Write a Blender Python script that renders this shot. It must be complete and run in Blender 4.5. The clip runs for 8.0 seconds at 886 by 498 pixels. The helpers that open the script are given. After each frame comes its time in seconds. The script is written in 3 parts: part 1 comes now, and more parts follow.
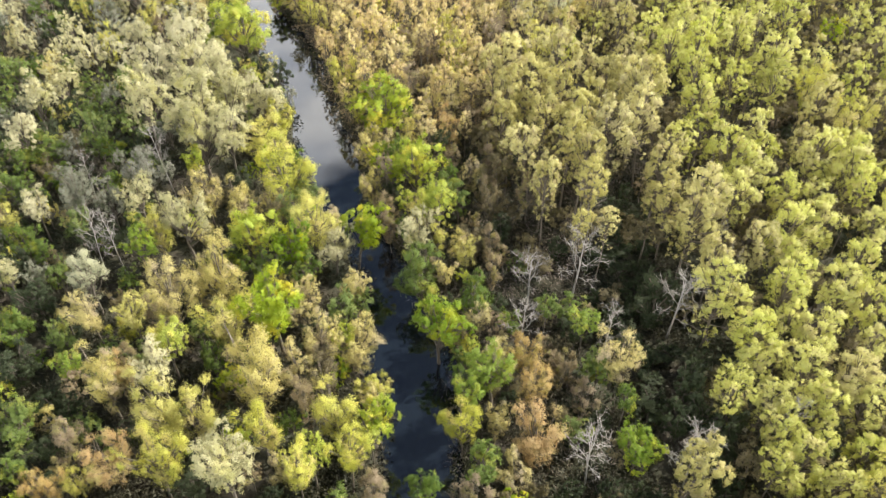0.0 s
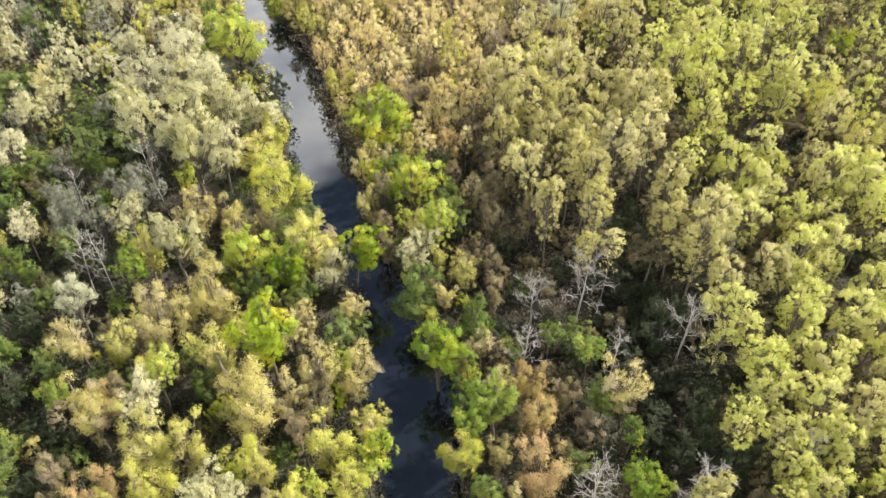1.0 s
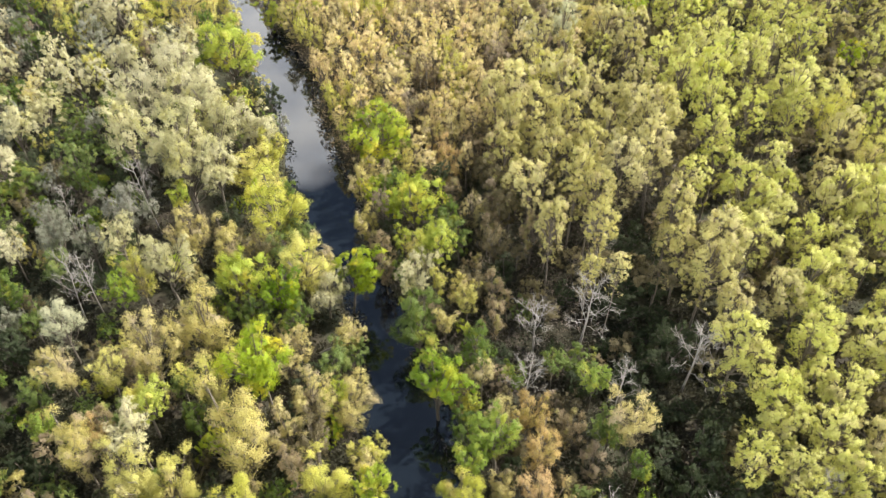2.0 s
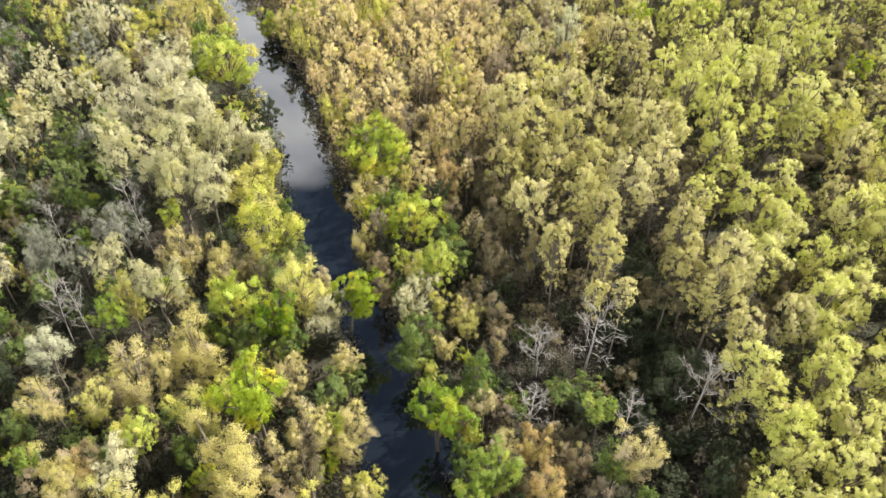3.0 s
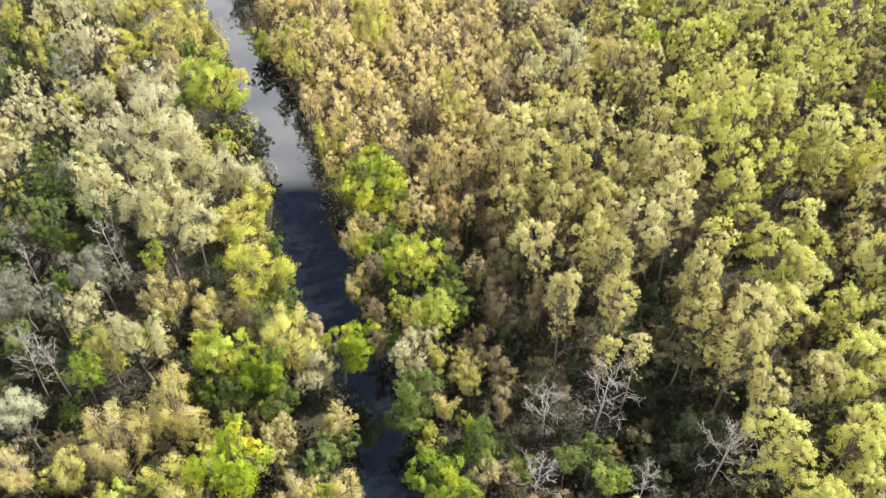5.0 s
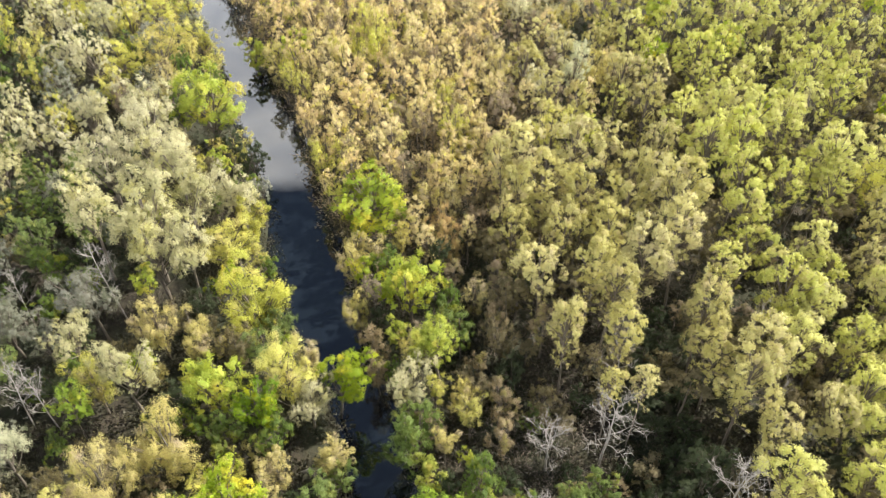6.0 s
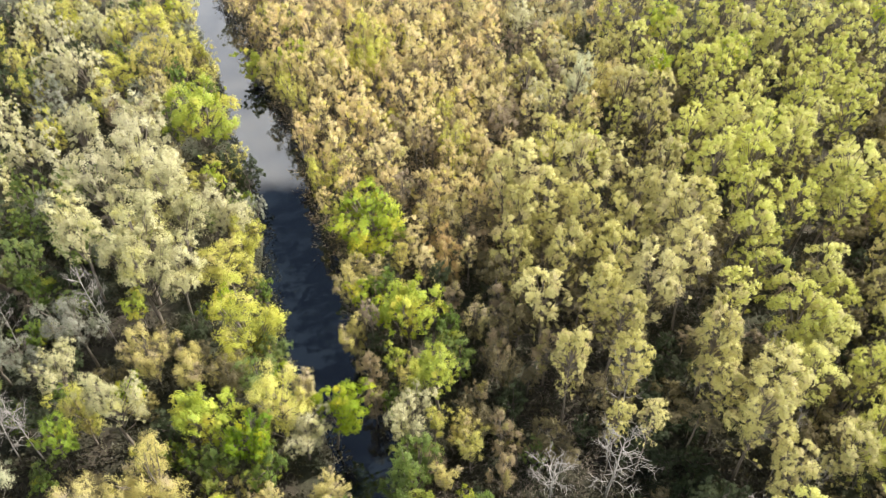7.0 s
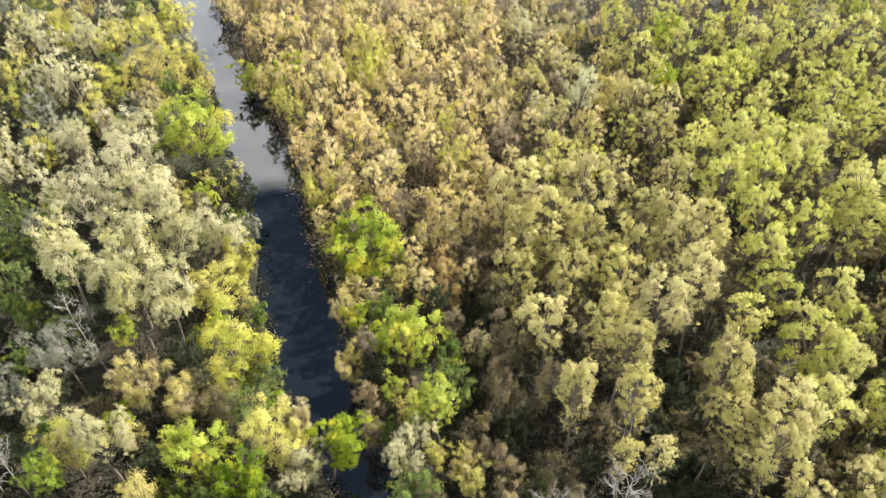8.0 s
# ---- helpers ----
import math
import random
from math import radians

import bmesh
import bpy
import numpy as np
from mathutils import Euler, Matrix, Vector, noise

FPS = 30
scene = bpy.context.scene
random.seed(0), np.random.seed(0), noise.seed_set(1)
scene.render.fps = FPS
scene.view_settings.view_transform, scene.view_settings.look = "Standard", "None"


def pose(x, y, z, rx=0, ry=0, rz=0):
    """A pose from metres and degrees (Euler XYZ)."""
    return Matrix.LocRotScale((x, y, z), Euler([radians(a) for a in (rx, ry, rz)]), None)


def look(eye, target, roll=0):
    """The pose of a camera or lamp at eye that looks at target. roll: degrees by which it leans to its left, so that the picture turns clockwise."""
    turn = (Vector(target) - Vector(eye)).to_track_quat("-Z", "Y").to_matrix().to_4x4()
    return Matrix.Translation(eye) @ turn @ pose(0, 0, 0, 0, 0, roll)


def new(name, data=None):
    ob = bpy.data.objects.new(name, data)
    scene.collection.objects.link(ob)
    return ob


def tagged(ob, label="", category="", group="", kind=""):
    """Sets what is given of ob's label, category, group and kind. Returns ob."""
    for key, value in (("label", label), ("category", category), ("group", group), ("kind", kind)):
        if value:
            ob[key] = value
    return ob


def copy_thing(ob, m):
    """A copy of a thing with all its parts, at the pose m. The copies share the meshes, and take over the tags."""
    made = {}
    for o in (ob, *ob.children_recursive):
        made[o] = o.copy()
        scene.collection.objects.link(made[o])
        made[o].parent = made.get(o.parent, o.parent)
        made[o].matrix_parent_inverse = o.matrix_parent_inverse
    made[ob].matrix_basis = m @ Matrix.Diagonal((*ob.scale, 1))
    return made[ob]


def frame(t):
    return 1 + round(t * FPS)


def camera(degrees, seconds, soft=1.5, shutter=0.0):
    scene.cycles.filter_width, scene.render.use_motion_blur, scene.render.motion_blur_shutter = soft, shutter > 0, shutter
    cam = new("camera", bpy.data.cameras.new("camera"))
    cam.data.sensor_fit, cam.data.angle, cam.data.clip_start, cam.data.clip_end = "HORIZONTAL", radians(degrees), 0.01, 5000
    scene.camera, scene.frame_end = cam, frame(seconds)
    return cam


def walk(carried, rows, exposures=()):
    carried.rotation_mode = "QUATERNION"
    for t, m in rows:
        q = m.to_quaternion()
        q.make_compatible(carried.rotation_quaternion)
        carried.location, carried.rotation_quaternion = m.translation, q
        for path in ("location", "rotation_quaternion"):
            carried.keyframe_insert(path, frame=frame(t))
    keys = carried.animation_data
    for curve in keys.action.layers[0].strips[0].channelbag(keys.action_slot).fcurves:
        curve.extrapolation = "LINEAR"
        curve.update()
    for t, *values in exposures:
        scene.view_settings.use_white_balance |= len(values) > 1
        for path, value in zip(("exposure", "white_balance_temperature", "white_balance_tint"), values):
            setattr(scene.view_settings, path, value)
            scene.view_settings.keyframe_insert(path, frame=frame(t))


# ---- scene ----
cam = camera(60.0, 8.0, soft=1.15)
# a drone that glides level and straight ahead, looking steeply down
START, SPEED, EYE, TILT, DRIFT = -11.3, 3.281, 60.0, -43.08, 0.0045
walk(cam, [(t / 2, pose(DRIFT * SPEED * t / 2, START + SPEED * t / 2, EYE, 90 + TILT, 0, 0)) for t in range(17)])

# ---------------------------------------------------------------- light
SUN_AZIMUTH, SUN_ELEVATION = 64.0, 46.0  # degrees to the right of the flight line, and up
world = bpy.data.worlds.new("sky")
scene.world = world
world.use_nodes = True


def sun_vector():
    a, e = radians(SUN_AZIMUTH), radians(SUN_ELEVATION)
    return Vector((math.sin(a) * math.cos(e), math.cos(a) * math.cos(e), math.sin(e)))


class Net:
    """A short way to write node trees."""

    def __init__(self, tree):
        self.tree = tree
        tree.nodes.clear()

    def add(self, kind, settings=None, **sockets):
        n = self.tree.nodes.new(kind)
        for key, value in (settings or {}).items():
            setattr(n, key, value)
        for key, value in sockets.items():
            self.feed(n.inputs[key.replace("_", " ")], value)
        return n

    def feed(self, socket, value):
        if isinstance(value, bpy.types.NodeSocket):
            self.tree.links.new(value, socket)
        else:
            socket.default_value = value

    def math(self, op, a, b=0.0, c=0.0, clamp=False):
        n = self.tree.nodes.new("ShaderNodeMath")
        n.operation, n.use_clamp = op, clamp
        for i, v in enumerate((a, b, c)):
            self.feed(n.inputs[i], v)
        return n.outputs[0]

    def mix(self, fac, a, b, blend="MIX"):
        n = self.tree.nodes.new("ShaderNodeMix")
        n.data_type, n.blend_type = "RGBA", blend
        for i, v in ((0, fac), (6, a), (7, b)):
            self.feed(n.inputs[i], v)
        return n.outputs[2]

    def ramp(self, fac, *stops):
        n = self.tree.nodes.new("ShaderNodeValToRGB")
        self.feed(n.inputs[0], fac)
        e = n.color_ramp.elements
        while len(e) < len(stops):
            e.new(0.5)
        for i, (p, c) in enumerate(stops):
            e[i].position = p
            e[i].color = (*c, 1) if isinstance(c, tuple) else (c, c, c, 1)
        return n.outputs[0]

    def noise(self, vector, scale, detail=3.0, rough=0.55):
        n = self.tree.nodes.new("ShaderNodeTexNoise")
        self.feed(n.inputs["Vector"], vector)
        n.inputs["Scale"].default_value, n.inputs["Detail"].default_value, n.inputs["Roughness"].default_value = scale, detail, rough
        return n.outputs[0]


w = Net(world.node_tree)
sky = w.add("ShaderNodeTexSky", {"sky_type": "NISHITA", "sun_disc": False, "sun_elevation": radians(SUN_ELEVATION), "sun_rotation": radians(SUN_AZIMUTH), "air_density": 1.0, "dust_density": 1.5})
way = w.add("ShaderNodeTexCoord").outputs["Generated"]
xyz = w.add("ShaderNodeSeparateXYZ", Vector=way)
up = w.math("MAXIMUM", xyz.outputs["Z"], 0.03)
flat = w.add("ShaderNodeCombineXYZ", X=w.math("DIVIDE", xyz.outputs["X"], up), Y=w.math("DIVIDE", xyz.outputs["Y"], up), Z=0.0)
puffs = w.noise(flat.outputs[0], 2.2, 3.5, 0.5)
# a bank of cumulus that closes towards the horizon and opens to blue overhead
cover = w.math("ADD", puffs, w.math("MULTIPLY", w.math("SUBTRACT", 0.610, xyz.outputs["Z"]), 8.0))
cloud = w.ramp(cover, (0.50, 0.0), (0.66, 1.0))
toward = w.add("ShaderNodeVectorMath", {"operation": "DOT_PRODUCT"})
w.feed(toward.inputs[0], way)
toward.inputs[1].default_value = sun_vector()
glow = w.math("POWER", w.math("MAXIMUM", toward.outputs["Value"], 0.0), 4.0)
bright = w.math("ADD", 36.0, w.math("MULTIPLY", glow, 60.0))
body = w.ramp(w.noise(flat.outputs[0], 2.6, 5.0, 0.6), (0.34, (0.56, 0.59, 0.66)), (0.58, (1.0, 0.99, 0.97)))
lit = w.add("ShaderNodeVectorMath", {"operation": "SCALE"})
w.feed(lit.inputs[0], body)
w.feed(lit.inputs["Scale"], bright)
back = w.add("ShaderNodeBackground", Color=w.mix(cloud, sky.outputs[0], lit.outputs[0]), Strength=0.055)
w.add("ShaderNodeOutputWorld", Surface=back.outputs[0])

sun_data = bpy.data.lights.new("sun", "SUN")
sun_data.energy, sun_data.angle, sun_data.color = 5.0, radians(0.6), (1.0, 0.935, 0.83)
sun = new("sun", sun_data)
sun.matrix_world = look(sun_vector() * 300, (0, 0, 0))
scene.view_settings.exposure = 0.90


# ---------------------------------------------------------------- materials
def material(name):
    m = bpy.data.materials.new(name)
    m.use_nodes = True
    return m, Net(m.node_tree)


def leaf_material(name, colour, other, fleck=None, through_leaf=0.37, sheen=0.28):
    """Leaves that let light through; tone shifts from tree to tree, lump to lump and leaf to leaf."""
    m, n = material(name)
    own = n.add("ShaderNodeObjectInfo").outputs["Random"]
    geo = n.add("ShaderNodeNewGeometry").outputs["Random Per Island"]
    spot = n.add("ShaderNodeTexCoord").outputs["Object"]
    shift = n.add("ShaderNodeVectorMath", {"operation": "ADD"})
    n.feed(shift.inputs[0], spot)
    n.feed(shift.inputs[1], n.math("MULTIPLY", own, 57.0))
    patch = n.noise(shift.outputs[0], 0.55, 2.0)
    tone = n.math("ADD", n.math("MULTIPLY", own, 0.75), n.math("MULTIPLY", n.math("SUBTRACT", patch, 0.5), 1.6), clamp=True)
    base = n.mix(tone, (*colour, 1), (*other, 1))
    if fleck:
        # whole limbs that have turned another colour
        limb = n.ramp(n.noise(shift.outputs[0], 0.42, 1.5), (0.53, 0.0), (0.66, 0.9))
        base = n.mix(n.add("ShaderNodeSeparateColor", Color=limb).outputs[0], base, (*fleck, 1))
    vary = n.add("ShaderNodeHueSaturation", Color=base, Hue=n.math("ADD", 0.488, n.math("MULTIPLY", geo, 0.024)),
                 Saturation=n.math("ADD", 0.90, n.math("MULTIPLY", own, 0.22)),
                 Value=n.math("ADD", 0.44, n.math("ADD", n.math("MULTIPLY", n.noise(spot, 4.5, 3.0, 0.65), 0.72),
                              n.math("ADD", n.math("MULTIPLY", geo, 0.22), n.math("MULTIPLY", n.math("FRACT", n.math("MULTIPLY", own, 7.31)), 0.2)))))
    top = n.add("ShaderNodeBsdfPrincipled", Base_Color=vary.outputs[0], Roughness=0.58)
    top.inputs["Specular IOR Level"].default_value = sheen
    glow_col = n.add("ShaderNodeHueSaturation", Color=vary.outputs[0], Saturation=1.05, Value=1.22)
    back_side = n.add("ShaderNodeBsdfTranslucent", Color=glow_col.outputs[0])
    both = n.add("ShaderNodeMixShader", Fac=through_leaf)
    n.feed(both.inputs[1], top.outputs[0])
    n.feed(both.inputs[2], back_side.outputs[0])
    n.add("ShaderNodeOutputMaterial", Surface=both.outputs[0])
    return m


LEAVES = {
    "silver": leaf_material("silver_leaves", (0.475, 0.445, 0.27), (0.36, 0.35, 0.20), (0.42, 0.40, 0.18)),
    "pale": leaf_material("pale_leaves", (0.42, 0.42, 0.26), (0.36, 0.37, 0.24)),
    "grey": leaf_material("grey_leaves", (0.25, 0.25, 0.19), (0.17, 0.185, 0.13), (0.15, 0.17, 0.09)),
    "yellow": leaf_material("yellow_leaves", (0.49, 0.46, 0.105), (0.36, 0.38, 0.095), (0.48, 0.41, 0.17)),
    "lime": leaf_material("lime_leaves", (0.38, 0.42, 0.060), (0.20, 0.28, 0.040), (0.50, 0.45, 0.08)),
    "green": leaf_material("green_leaves", (0.155, 0.21, 0.045), (0.09, 0.135, 0.036), (0.26, 0.28, 0.05)),
    "fresh": leaf_material("fresh_leaves", (0.235, 0.315, 0.040), (0.13, 0.205, 0.030), (0.37, 0.39, 0.05)),
    # near-black green: shade between the trees is put into this leaf colour
    "dark": leaf_material("shade_dark_leaves", (0.058, 0.075, 0.032), (0.036, 0.048, 0.024)),
    "tan": leaf_material("tan_leaves", (0.47, 0.405, 0.165), (0.43, 0.395, 0.145), (0.39, 0.325, 0.215)),
    "rust": leaf_material("rust_leaves", (0.42, 0.29, 0.125), (0.38, 0.30, 0.145), (0.37, 0.32, 0.12)),
    "pink": leaf_material("russet_leaves", (0.28, 0.22, 0.145), (0.20, 0.165, 0.095), (0.26, 0.24, 0.09)),
    "olive": leaf_material("olive_leaves", (0.51, 0.47, 0.19), (0.37, 0.35, 0.155), (0.40, 0.345, 0.185)),
    "lemon": leaf_material("lemon_leaves", (0.53, 0.52, 0.150), (0.40, 0.42, 0.14), (0.47, 0.43, 0.19)),
    "gold": leaf_material("gold_leaves", (0.57, 0.485, 0.22), (0.51, 0.41, 0.26), (0.54, 0.50, 0.14)),
    "drab": leaf_material("drab_leaves", (0.185, 0.155, 0.078), (0.12, 0.105, 0.055)),
    "twig": leaf_material("dry_twigs", (0.22, 0.18, 0.145), (0.15, 0.125, 0.095), None, 0.1, 0.2),
    "thicket": leaf_material("thicket_leaves", (0.38, 0.30, 0.19), (0.28, 0.225, 0.14)),
    # brush is coloured nearly black to stand for the shaded gaps
    "brush": leaf_material("shade_brush_leaves", (0.075, 0.068, 0.044), (0.045, 0.046, 0.03), None, 0.3),
}


def bark_material(name, colour, other, scale=6.0):
    m, n = material(name)
    spot = n.add("ShaderNodeTexCoord").outputs["Object"]
    stretch = n.add("ShaderNodeMapping", Vector=spot)
    stretch.inputs["Scale"].default_value = (1, 1, 0.25)
    grain = n.noise(stretch.outputs[0], scale, 4.0, 0.65)
    colour_out = n.mix(grain, (*colour, 1), (*other, 1))
    s = n.add("ShaderNodeBsdfPrincipled", Base_Color=colour_out, Roughness=0.9)
    bump = n.add("ShaderNodeBump", Strength=0.5, Distance=0.03, Height=grain)
    n.feed(s.inputs["Normal"], bump.outputs[0])
    n.add("ShaderNodeOutputMaterial", Surface=s.outputs[0])
    return m


BARK = bark_material("brown_bark", (0.10, 0.083, 0.065), (0.20, 0.17, 0.135))
PALE_BARK = bark_material("pale_bark", (0.24, 0.22, 0.20), (0.40, 0.375, 0.34))


def soil_material():
    m, n = material("forest_floor")
    spot = n.add("ShaderNodeTexCoord").outputs["Object"]
    litter = n.noise(spot, 2.5, 6.0, 0.7)
    moss = n.noise(spot, 0.12, 3.0)
    col = n.mix(n.ramp(litter, (0.3, 0.0), (0.7, 1.0)), (0.022, 0.019, 0.013, 1), (0.062, 0.050, 0.033, 1))
    col = n.mix(n.ramp(moss, (0.42, 0.0), (0.62, 0.7)), col, (0.03, 0.042, 0.016, 1))
    s = n.add("ShaderNodeBsdfPrincipled", Base_Color=col, Roughness=0.95)
    bump = n.add("ShaderNodeBump", Strength=0.8, Distance=0.12, Height=litter)
    n.feed(s.inputs["Normal"], bump.outputs[0])
    n.add("ShaderNodeOutputMaterial", Surface=s.outputs[0])
    return m


def water_material():
    m, n = material("river_water")
    spot = n.add("ShaderNodeTexCoord").outputs["Object"]
    silt = n.noise(spot, 0.08, 3.0)
    col = n.mix(silt, (0.004, 0.007, 0.012, 1), (0.010, 0.014, 0.018, 1))
    s = n.add("ShaderNodeBsdfPrincipled", Base_Color=col, Roughness=0.02, IOR=1.43)
    s.inputs["Specular IOR Level"].default_value = 1.0
    ripple = n.math("ADD", n.noise(spot, 0.7, 3.0), n.math("MULTIPLY", n.noise(spot, 4.0, 2.0), 0.12))
    bump = n.add("ShaderNodeBump", Strength=0.02, Distance=0.05, Height=ripple)
    n.feed(s.inputs["Normal"], bump.outputs[0])
    n.add("ShaderNodeOutputMaterial", Surface=s.outputs[0])
    return m


# ---------------------------------------------------------------- ground and river
RIVER_Y = [-60, 0, 12, 23, 30, 36, 42, 49, 57, 65, 74, 82, 90, 101, 113, 129, 142, 175, 240]
RIVER_X = [2.7, -0.5, -1.3, -1.8, -2.2, -3.3, -4.7, -6.5, -10.5, -13.3, -15.9, -18.7, -21.4, -25.4, -30.6, -37.7, -43.5, -56.2, -79.7]


def river_x(y):
    return np.interp(y, RIVER_Y, RIVER_X)


def river_half(y):
    return 3.5 + 0.45 * np.sin(y * 0.21) + 0.3 * np.sin(y * 0.53 + 1.0) - 0.9 * np.exp(-((y - 50) / 5.0) ** 2)


def from_river(x, y):
    """Metres from the river's middle, across its run; minus on the west bank."""
    slope = (river_x(y + 2) - river_x(y - 2)) / 4
    return (x - river_x(y)) / np.sqrt(1 + slope * slope)


def ground_z(x, y):
    d = np.abs(from_river(x, y)) - river_half(y)
    bank = np.clip((d + 1.2) / 2.6, 0, 1)
    bank = bank * bank * (3 - 2 * bank)
    rough = 0.18 * np.sin(x * 0.9 + 1.3 * np.sin(y * 0.37)) * np.sin(y * 0.7) + 0.25 * np.sin(x * 0.13 + 2) * np.sin(y * 0.11)
    return -1.6 + 2.5 * bank + rough * bank


def mesh_object(name, verts, faces, mat, parent=None, smooth=False, label=""):
    me = bpy.data.meshes.new(name)
    verts, faces = np.asarray(verts, dtype=np.float32), np.asarray(faces, dtype=np.int32)
    me.vertices.add(len(verts))
    me.vertices.foreach_set("co", verts.ravel())
    n, k = faces.shape
    me.loops.add(n * k)
    me.loops.foreach_set("vertex_index", faces.ravel())
    me.polygons.add(n)
    me.polygons.foreach_set("loop_start", np.arange(0, n * k, k, dtype=np.int32))
    me.polygons.foreach_set("loop_total", np.full(n, k, dtype=np.int32))
    if smooth:
        me.polygons.foreach_set("use_smooth", np.ones(n, dtype=bool))
    me.update(calc_edges=True)
    me.materials.append(mat)
    ob = new(name, me)
    if parent:
        ob.parent = parent
    if label:
        tagged(ob, label)
    return ob


def sheet(xs, ys, height):
    gx, gy = np.meshgrid(xs, ys)
    verts = np.stack([gx, gy, height(gx, gy)], -1).reshape(-1, 3)
    i = np.arange(len(ys) - 1)[:, None] * len(xs) + np.arange(len(xs) - 1)[None, :]
    faces = np.stack([i, i + 1, i + 1 + len(xs), i + len(xs)], -1).reshape(-1, 4)
    return verts, faces


far = np.array([130, 160, 220, 320, 500, 900, 1800, 4000.0])
xs = np.concatenate([-far[::-1], np.arange(-110, 111, 1.1), far])
ys = np.concatenate([-far[::-1] + 90, np.arange(-20, 181, 1.1), far + 75])
ground = mesh_object("ground", *sheet(xs, ys, ground_z), soil_material(), smooth=True)
tagged(ground, "brown leaf-strewn forest floor sloping to the river banks", "ground", kind="structure")

ry = np.arange(-50, 232, 2.0)
across = np.linspace(-7.5, 7.5, 9)
run = np.array([(float(river_x(y)), y) for y in ry])
verts = [(x + a, y, 0.0) for x, y in run for a in across]
faces = [(i * 9 + j, i * 9 + j + 1, i * 9 + j + 10, i * 9 + j + 9) for i in range(len(ry) - 1) for j in range(8)]
river = mesh_object("water", verts, faces, water_material(), smooth=True)
tagged(river, "still dark blue river reflecting clouds between wooded banks", "river", kind="structure")


# ---------------------------------------------------------------- trees
rng = np.random.default_rng(7)


def tube(path, radii, sides=5):
    """Vertices and four-cornered faces of a tapering branch."""
    path, radii = np.asarray(path, float), np.asarray(radii, float)
    along = np.gradient(path, axis=0)
    along /= np.linalg.norm(along, axis=1)[:, None] + 1e-9
    ref = np.where(np.abs(along[:, 2:3]) > 0.9, [[1.0, 0, 0]], [[0, 0, 1.0]])
    u = np.cross(along, ref)
    u /= np.linalg.norm(u, axis=1)[:, None] + 1e-9
    v = np.cross(along, u)
    a = np.arange(sides) * 2 * math.pi / sides
    ring = np.cos(a)[None, :, None] * u[:, None] + np.sin(a)[None, :, None] * v[:, None]
    verts = (path[:, None] + ring * radii[:, None, None]).reshape(-1, 3)
    faces = [(i * sides + j, i * sides + (j + 1) % sides, (i + 1) * sides + (j + 1) % sides, (i + 1) * sides + j)
             for i in range(len(path) - 1) for j in range(sides)]
    return verts, np.array(faces)


def joined(pieces):
    verts, faces, n = [], [], 0
    for v, f in pieces:
        verts.append(v)
        faces.append(f + n)
        n += len(v)
    return np.concatenate(verts), np.concatenate(faces)


def unit(v):
    return v / (np.linalg.norm(v, axis=-1, keepdims=True) + 1e-9)


def blades(p, along, n, length, width):
    """One three-cornered leaf blade at each point."""
    t = unit(along - n * np.sum(along * n, 1, keepdims=True))
    b = np.cross(n, t)
    s = rng.uniform(0.65, 1.2, (len(p), 1))
    q = np.stack([p - b * width * 0.5 * s, p + b * width * 0.5 * s, p + t * length * s], 1)
    return q.reshape(-1, 3), np.arange(len(q) * 3).reshape(-1, 3)


def leaves(lumps, count, length, width, core, droop, spray):
    """Foliage over the outside of a crown's lumps: every lump carries puffs, every puff a few leafy twigs that radiate from it.
    A lump: centre, long axis, radius across, half length, share of the leaves."""
    weight = np.array([r * (r + h) * k for _, _, r, h, k in lumps])
    shares = np.maximum(18, (count * weight / weight.sum()).astype(int))
    points, alongs, normals = [], [], []
    per, twigs = 9, 6
    for (c, axis, r, h, _), k in zip(lumps, shares):
        puffs = max(2, round(k / (per * twigs)))
        d = unit(rng.normal(size=(puffs * 5, 3)))
        away = unit(c - core + [0, 0, 0.4])
        d = d[(d @ away) + 0.5 * d[:, 2] + rng.uniform(-0.7, 0.7, len(d)) > -0.15][:puffs]
        p = d * r * rng.uniform(0.6, 0.98, (len(d), 1))
        p += np.outer(p @ axis, axis) * (h / r - 1) + c
        size = spray * rng.uniform(0.65, 1.3, (len(d), 1, 1))
        # twigs of a puff
        way = unit(d[:, None] * 0.75 + axis * 0.35 + [0, 0, 0.35 - droop] + rng.normal(size=(len(d), twigs, 3)) * 0.62)
        root = p[:, None] + rng.normal(size=way.shape) * 0.12 * size
        # leaves along a twig, closest at its end
        s = rng.random((len(d), twigs, per, 1)) ** 0.7
        q = root[:, :, None] + way[:, :, None] * s * size[..., None] + rng.normal(size=(len(d), twigs, per, 3)) * (0.03 + 0.10 * size[..., None])
        turn = np.repeat(way.reshape(-1, 3), per, 0)
        out = np.repeat(d, per * twigs, 0)
        points.append(q.reshape(-1, 3))
        alongs.append(unit(turn * 0.8 + rng.normal(size=turn.shape) * 0.6))
        normals.append(unit(turn * 0.30 + out * 0.62 + [0, 0, 0.25] + rng.normal(size=turn.shape) * 0.23))
    return blades(np.concatenate(points), np.concatenate(alongs), np.concatenate(normals), length, width)


def bent(a, b, r0, r1, steps=4, sag=0.08, sides=4):
    """A branch from a to b, a little crooked."""
    a, b = np.asarray(a, float), np.asarray(b, float)
    t = np.linspace(0, 1, steps)[:, None]
    p = a + (b - a) * t
    p[1:-1] += rng.normal(size=(steps - 2, 3)) * np.linalg.norm(b - a) * sag
    return tube(p, r0 + (r1 - r0) * t[:, 0], sides)


